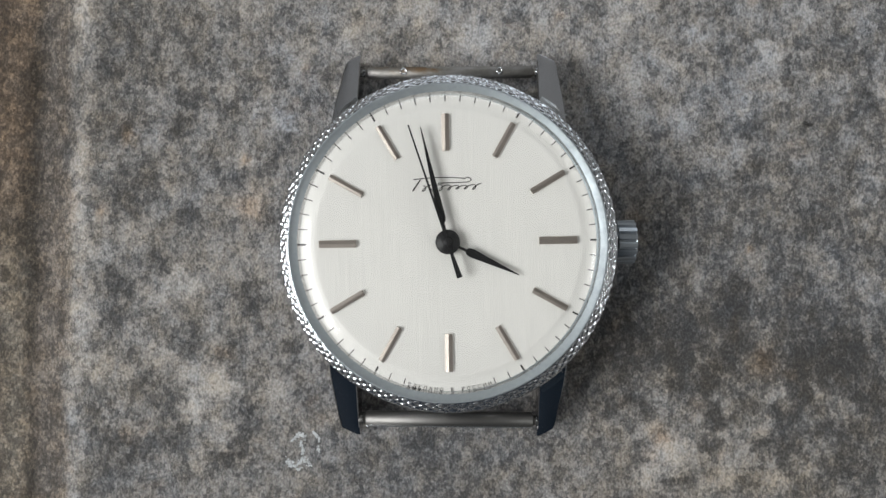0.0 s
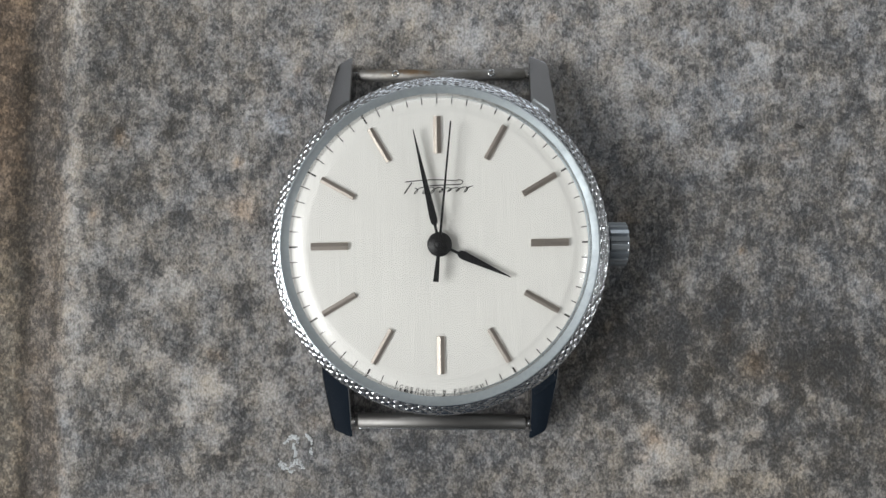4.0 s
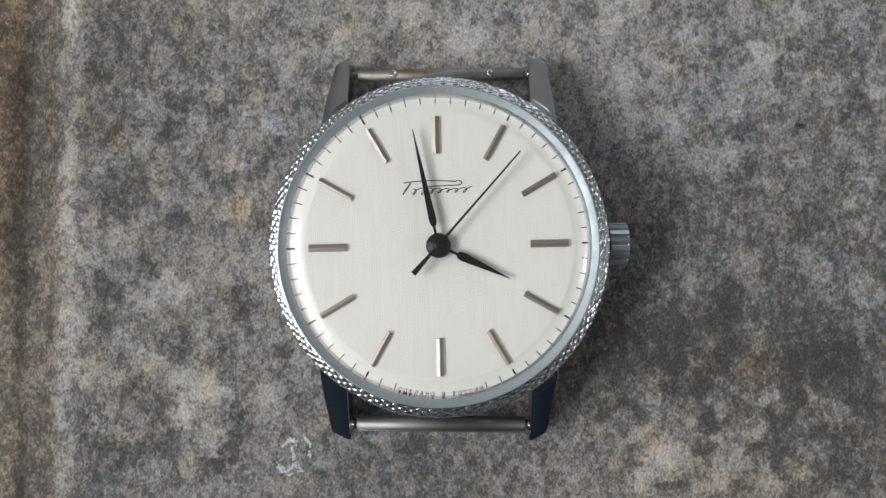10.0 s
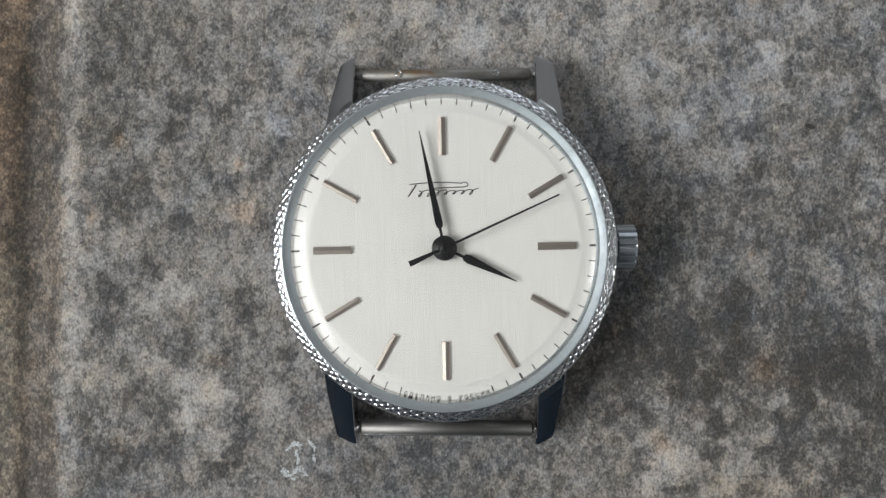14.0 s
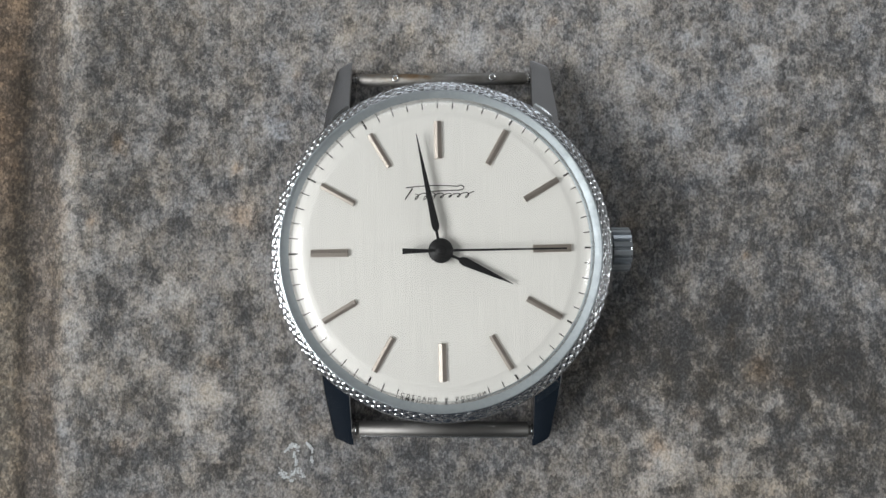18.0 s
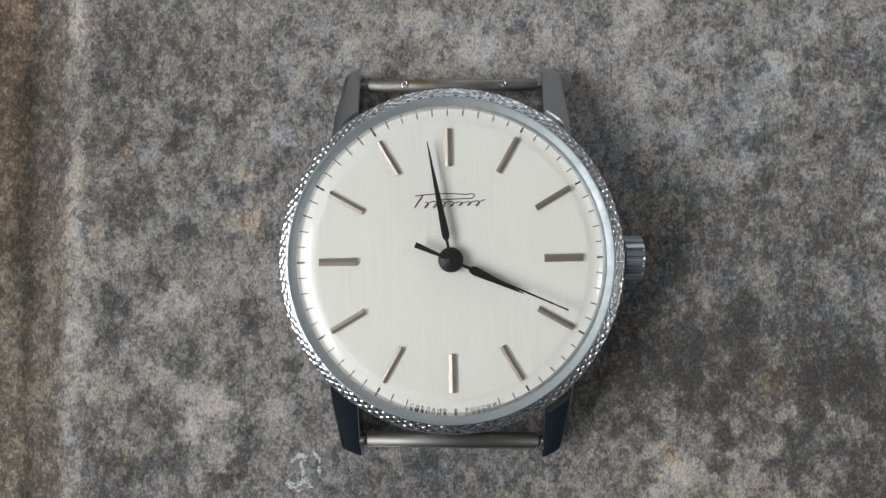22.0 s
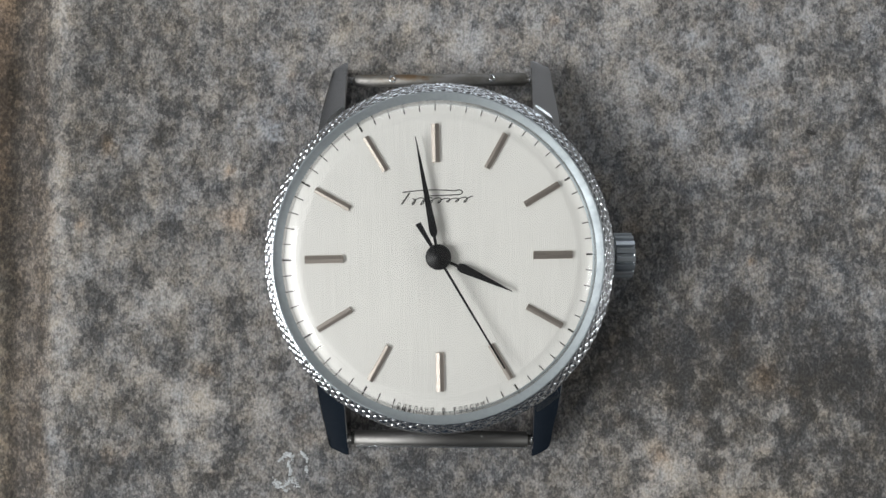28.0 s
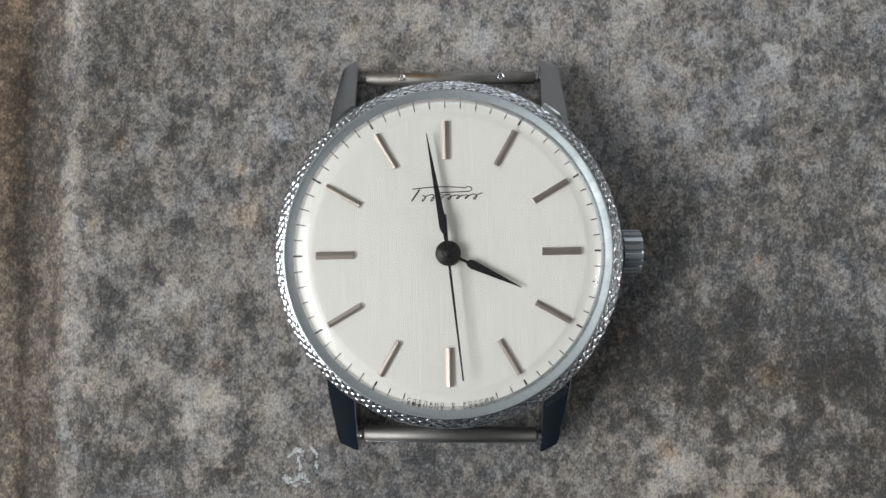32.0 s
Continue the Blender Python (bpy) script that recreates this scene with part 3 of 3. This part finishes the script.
def bezel():
    ring = part("bezel", lathe([(14.2, 5.0), (16.1, 5.0), (16.27, 5.3), (16.25, 5.65), (16.14, 5.9), (15.7, 6.28), (15.02, 6.9), (14.9, 7.2), (14.75, 7.2), (14.6, 6.9)], 240, True), BEZEL_CHROME, watch, "chrome bezel with a braided knurled edge", smooth=True, m=pose(-0.1 * MM, 0, 0))
    # braided knurling: long low diamonds between two crossing sets of grooves, over the sloping edge
    bm = bmesh.new()
    count, steps, rows = 86, 12, 32
    r0, z0, r1, z1 = 16.14, 5.98, 15.02, 7.02
    grid = []
    for i in range(rows + 1):
        s = i / rows
        line = []
        for k in range(count * steps):
            u = k / steps
            p, q = u + 2.0 * s, u - 2.0 * s
            lump = min(1, 1.4 * math.sqrt(abs(math.sin(math.pi * p) * math.sin(math.pi * q)))) + 0.12 * abs(math.sin(math.pi * p))
            worn = 0.85 + 0.3 * noise.noise((u * 0.9, s * 5, 3.0))
            h = 0.16 * lump * worn * min(1, 6 * s, 6 * (1 - s))
            r, z, a = r0 + (r1 - r0) * s + 0.68 * h, z0 + (z1 - z0) * s + 0.73 * h, 2 * math.pi * u / count
            line.append(bm.verts.new((r * math.cos(a), r * math.sin(a), z)))
        grid.append(line)
    n = count * steps
    for p, q in zip(grid, grid[1:]):
        for k in range(n):
            bm.faces.new((p[k], p[(k + 1) % n], q[(k + 1) % n], q[k]))
    tagged(part("knurling", bm, BEZEL_CHROME, ring, "braided chrome knurling", smooth=True), kind="stuff")
    # metal ring in place of the crystal's edge; its reflected tint is base colour
    part("rim_ring", lathe([(15.02, 6.95), (15.03, 7.28), (14.97, 7.33), (14.87, 7.3), (14.5, 7.08), (14.15, 6.85), (14.04, 6.77), (14.0, 6.7), (14.0, 6.3), (14.8, 6.3)], 200, True), SATIN, watch, "blue-grey satin rim ring standing in for the crystal's edge", smooth=True, m=pose(-0.1 * MM, 0, 0))


def crystal():
    prof, z, r = [(0, 9.6)], 9.6, 0.0
    while r < 13.9:
        step = 1.0 if r < 11.9 else 0.15
        slope = 4 * r / 12 if r < 12.0 else 4 + 38 * (r - 12) / 1.9
        z -= step * math.tan(radians(slope))
        r += step
        prof.append((r, z))
    prof.append((r + 0.04, 6.9))
    ob = part("crystal", lathe(prof, 160), CRYSTAL, watch, "clear domed acrylic crystal", smooth=True)
    ob.visible_shadow = False


def dial_drop(r):
    """The height of the dial, which falls away in a soft step towards its edge."""
    k = max(0, min(1, (r - 12.45) / 0.6))
    return DIAL_Z - 0.07 * k * k * (3 - 2 * k) - 0.33 * max(0, (r - 12.7) / 1.55) ** 1.6


def dial():
    prof = [(0, DIAL_Z)] + [(r, DIAL_Z) for r in (4, 8, 11, 12.2)]
    prof += [(r, dial_drop(r)) for r in np.linspace(12.45, 14.25, 17)]
    prof += [(14.25, 5.3), (0, 5.3)]
    d = part("dial", lathe(prof, 180), DIAL, watch, "ivory dial with fine linen ribbing", smooth=True, m=pose(-0.07 * MM, 0, 0) @ turn(DIAL_TURN))
    for p in d.data.polygons:
        p.use_smooth = True
    # applied hour markers
    def marker(r0, r1, w, t):
        bm = bmesh.new()
        rows = []
        for x, z in ((-w, -0.02), (-w, 0.16), (-w + 0.03, 0.19), (-0.03, 0.19 + t), (0.01, 0.19 + t), (w - 0.03, 0.19), (w, 0.16), (w, -0.02)):
            rows.append([bm.verts.new((x, y, DIAL_Z + z)) for y in (r0, r1)])
        for p, q in zip(rows, rows[1:]):
            bm.faces.new((p[0], p[1], q[1], q[0]))
        for k in (0, 1):
            bm.faces.new([p[k] for p in rows])
        bmesh.ops.recalc_face_normals(bm, faces=bm.faces)
        return bm

    inner = part("hour_marker", marker(8.6, 12.1, 0.35, 0.09), MARKER, d, "raised bevelled steel baton marker")
    outer = part("hour_marker", marker(9.18, 12.75, 0.28, 0.055), MARKER, d, "raised bevelled steel baton marker", m=turn(30))
    for h in range(2, 12):
        share("hour_marker", (inner if h % 3 == 0 else outer).data, d, "", turn(30 * h))
    # printed minute track
    def tick(w):
        bm = prism([(-w, 13.38), (w, 13.38), (w, 13.95), (-w, 13.95)], 0, 0.02)
        for v in bm.verts:
            v.co.z += dial_drop(abs(v.co.y)) + 0.012
        return bm
    thin = part("minute_tick", tick(0.045), INK, d)
    wide = part("minute_tick", tick(0.085), INK, d, m=turn(30))
    for k in range(1, 60):
        if k != 5 and k not in (28, 29, 30, 31, 32):
            share("minute_tick", (wide if k % 5 == 0 else thin).data, d, "", turn(6 * k))
    return d


def stroke(points, width, z, thick=0.02):
    """A flat inked line through points, in plan; width: one number or one for each point."""
    bm = bmesh.new()
    n = len(points)
    sides = []
    for k, (x, y) in enumerate(points):
        x0, y0 = points[max(0, k - 1)]
        x1, y1 = points[min(n - 1, k + 1)]
        dx, dy = x1 - x0, y1 - y0
        l = math.hypot(dx, dy) or 1
        w = width / 2
        sides.append([bm.verts.new((x - dy / l * w, y + dx / l * w, z + thick)), bm.verts.new((x + dy / l * w, y - dx / l * w, z + thick))])
    for p, q in zip(sides, sides[1:]):
        bm.faces.new((p[0], p[1], q[1], q[0]))
    bmesh.ops.recalc_face_normals(bm, faces=bm.faces)
    ex = bmesh.ops.extrude_face_region(bm, geom=list(bm.faces))
    bmesh.ops.translate(bm, vec=(0, 0, -thick), verts=[v for v in ex["geom"] if isinstance(v, bmesh.types.BMVert)])
    bmesh.ops.recalc_face_normals(bm, faces=bm.faces)
    return bm


def dial_print(d):
    # the maker's mark, as a plain flourish: a long loop over a running wave
    loop = [(-3.1 + 4.9 * s, 5.95 + 0.16 * math.sin(3 * s)) for s in np.linspace(0, 1, 12)]
    loop += [(1.8 + 0.55 * math.sin(a), 5.85 + 0.24 * math.cos(a)) for a in np.linspace(0.2, 2.9, 10)]
    loop += [(1.8 - 2.6 * s, 5.62 - 0.05 * s) for s in np.linspace(0, 1, 6)]
    part("flourish", stroke(loop, 0.09, DIAL_Z + 0.004), INK, d, "dark printed flourish mark")
    stem = [(-3.2 + 0.75 * s, 4.85 + 1.05 * s) for s in np.linspace(0, 1, 6)]
    part("flourish", stroke(stem, 0.13, DIAL_Z + 0.004), INK, d)
    wave = [(-2.4 + 5.5 * s + 0.26 * math.sin(44 * s) + 0.2 * math.cos(44 * s), 5.1 + (0.24 + 0.08 * math.sin(7 * s)) * math.cos(44 * s) + 0.07 * s) for s in np.linspace(0, 1, 150)]
    part("flourish", stroke(wave, 0.085, DIAL_Z + 0.004), INK, d)


def inscription(d):
    """The words round the foot of the dial, letter by letter."""
    words = "СДЕЛАНО В РОССИИ"
    for k, ch in enumerate(words):
        if ch == " ":
            continue
        cu = bpy.data.curves.new("letter", "FONT")
        cu.body, cu.align_x, cu.size, cu.extrude, cu.resolution_u = ch, "CENTER", 0.49 * MM, 0.008 * MM, 2
        ob = new("letter", cu)
        me = bpy.data.meshes.new_from_object(ob.evaluated_get(bpy.context.evaluated_depsgraph_get()))
        bpy.data.objects.remove(ob)
        me.materials.clear()
        me.materials.append(INK)
        a = (k - (len(words) - 1) / 2) * 2.12
        m = Matrix.Rotation(radians(a), 4, "Z") @ Matrix.Translation((0, -13.98 * MM, (dial_drop(13.86) + 0.035) * MM)) @ Matrix.Rotation(radians(10), 4, "X")
        share("letter", me, d, "", m)


def pointer_outline(neck, blade, tip, wide):
    return [(-0.13, 0), (0.13, 0), (0.13, neck), (wide * 0.75, neck + 0.12), (wide, blade), (0.035, tip), (-0.035, tip), (-wide, blade), (-wide * 0.75, neck + 0.12), (-0.13, neck)]


def watch_pointers():
    hour = part("hour_hand", prism(pointer_outline(1.9, 2.45, 7.3, 0.42), 0, 0.16), BLACK, watch, "black tapered hour pointer")
    minute = part("minute_hand", prism(pointer_outline(1.85, 2.4, 11.05, 0.36), 0, 0.16), BLACK, watch, "long black tapered minute pointer")
    part("hub", lathe([(0, 0.42), (0.5, 0.4), (0.62, 0.3), (1.0, 0.25), (1.15, 0.1), (1.15, -0.5), (0, -0.5)], 48), BLACK, minute, smooth=True)
    second = part("second_hand", prism([(-0.12, 0), (0.12, 0), (0.1, 5), (0.07, 11.5), (-0.07, 11.5), (-0.1, 5)], 0, 0.1), BLACK, watch, "thin black sweep seconds pointer")
    part("counterweight", prism([(-0.1, 0), (0.1, 0), (0.27, -3.5), (-0.27, -3.5)], 0, 0.1), BLACK, second)
    part("cap", lathe([(0, 0.3), (0.3, 0.26), (0.5, 0.12), (0.55, -0.1), (0, -0.1)], 32), BLACK, second, smooth=True)
    return hour, minute, second


def crown():
    n, r = 17, 2.15
    pts = []
    for k in range(n):
        for da, rr in ((-0.34, r - 0.05), (-0.28, r), (0.2, r), (0.26, r - 0.05), (0.36, r - 0.28), (0.56, r - 0.28)):
            a = 2 * math.pi * (k + da) / n
            pts.append((rr * math.cos(a), rr * math.sin(a)))
    bm = prism(pts, -0.22, 1.5)
    m = pose(16.5 * MM, 0.15 * MM, 3.6 * MM, 0, 90, 0)
    c = part("crown", bm, CROWN_CHROME, watch, "fluted chrome winding crown", m=m)
    part("crown_cap", lathe([(0, 0.16), (1.6, 0.14), (2.0, 0.02), (2.02, -0.1), (0, -0.1)], 48), CHROME, c, m=pose(0, 0, 1.5 * MM), smooth=True)
    part("stem", lathe([(0, 0), (1.1, 0), (1.1, -1.0), (0, -1.0)], 32), CHROME, c, smooth=True)


def spring_bars():
    for y, z, r, steel in ((17.4, 2.2, 0.6, BAR_STEEL), (-17.6, 2.2, 0.8, SMOOTH_BAR)):
        def rod(x0, x1, rr):
            return lathe([(0, x0), (rr * 0.8, x0), (rr, x0 + 0.1), (rr, x1 - 0.1), (rr * 0.8, x1), (0, x1)], 28)
        m = pose(0, y * MM, z * MM, 0, 90, 0)
        tube = part("spring_bar", rod(-8.35, 8.35, r), steel, watch, "dull steel spring bar", m=m, smooth=True)
        for a, b in ((-9.3, -8.3), (8.3, 9.3)):
            part("pin", rod(a, b, r * 0.62), steel, tube, smooth=True)
            c = -8.75 if a < 0 else 8.62
            part("collar", rod(c, c + 0.14, r * 0.8), CHROME, tube, smooth=True)
        if y < 0:
            # added chrome rod, stands in for the bright highlight along the bar
            part("highlight_rod", rod(-8.2, 8.2, 0.07), CHROME, tube, "thin chrome rod added for the bar's highlight line", m=pose(-0.6 * MM, -0.6 * MM, 0), smooth=True)
        if y > 0:
            for x in (-4.67, 5.02):
                part("dimple", lathe([(0.2, 0.0), (0.34, 0.0), (0.36, 0.05), (0.26, 0.07), (0.2, 0.03)], 20, True), CHROME, tube, m=pose(-(r - 0.02) * MM, 0, x * MM, 0, -90, 0), smooth=True)


case()
bezel()
the_dial = dial()
dial_print(the_dial)
inscription(the_dial)
hour_pointer, minute_pointer, second_pointer = watch_pointers()
crystal()
crown()
spring_bars()


# ---- crumbs on the stone ----
def flecks():
    rng = random.Random(4)
    bm = bmesh.new()
    lines = [  # path, half width
        (((-16.4, -20.5), (-16.1, -20.1), (-15.8, -19.9), (-15.3, -19.8), (-15.0, -20.3)), 0.2), (((-15.5, -20.5), (-15.4, -21.0), (-15.2, -21.4), (-15.4, -21.9)), 0.13),
        (((-16.9, -22.4), (-16.5, -23.0), (-16.0, -23.0), (-15.5, -22.7), (-15.3, -22.4), (-14.9, -22.4), (-14.6, -23.0)), 0.25), (((-15.9, -23.5), (-15.5, -23.3)), 0.12),
        (((-14.1, -19.6), (-13.8, -20.0), (-13.5, -20.5)), 0.14), (((-13.7, -21.1), (-13.55, -21.6)), 0.12),
    ]
    for pts, wide in lines:
        for (x0, y0), (x1, y1) in zip(pts, pts[1:]):
            n = max(2, int(math.hypot(x1 - x0, y1 - y0) / 0.03))
            for k in range(n + 1):
                f = k / n
                made = bmesh.ops.create_icosphere(bm, subdivisions=1, radius=rng.uniform(0.04, 0.13))["verts"]
                for v in made:
                    v.co *= rng.uniform(0.7, 1.35)
                    v.co.z *= 0.3
                bmesh.ops.translate(bm, vec=(x0 + (x1 - x0) * f + rng.gauss(0, wide * 0.6), y0 + (y1 - y0) * f + rng.gauss(0, wide * 0.6), 0.04), verts=made)
    tagged(part("plaster_crumbs", bm, PLASTER), "dried white plaster crumbs stuck to the stone", "crumbs", kind="stuff")
    bm = bmesh.new()
    for k in range(5):
        made = bmesh.ops.create_icosphere(bm, subdivisions=1, radius=rng.uniform(0.12, 0.26))["verts"]
        bmesh.ops.translate(bm, vec=(36.3 + 0.17 * k, 12.5 - 0.07 * k + rng.uniform(-0.06, 0.06), 0.12), verts=made)
    tagged(part("dirt_speck", bm, INK), "tiny black speck of dirt on the stone", "speck")


flecks()


# ---- moving pointers ----
def motions():
    secs = [float(t) for t in range(33)]
    walk(second_pointer, [(t, pose(0, 0, (DIAL_Z + 0.9) * MM, 0, 0, 18.8 - 6.0 * t)) for t in secs])
    walk(minute_pointer, [(t, pose(0, 0, (DIAL_Z + 0.58) * MM, 0, 0, 13.45 - 0.1 * t)) for t in (0.0, 16.0, 32.0)])
    walk(hour_pointer, [(t, pose(0, 0, (DIAL_Z + 0.34) * MM, 0, 0, -114.7 - t / 120)) for t in (0.0, 16.0, 32.0)])


motions()
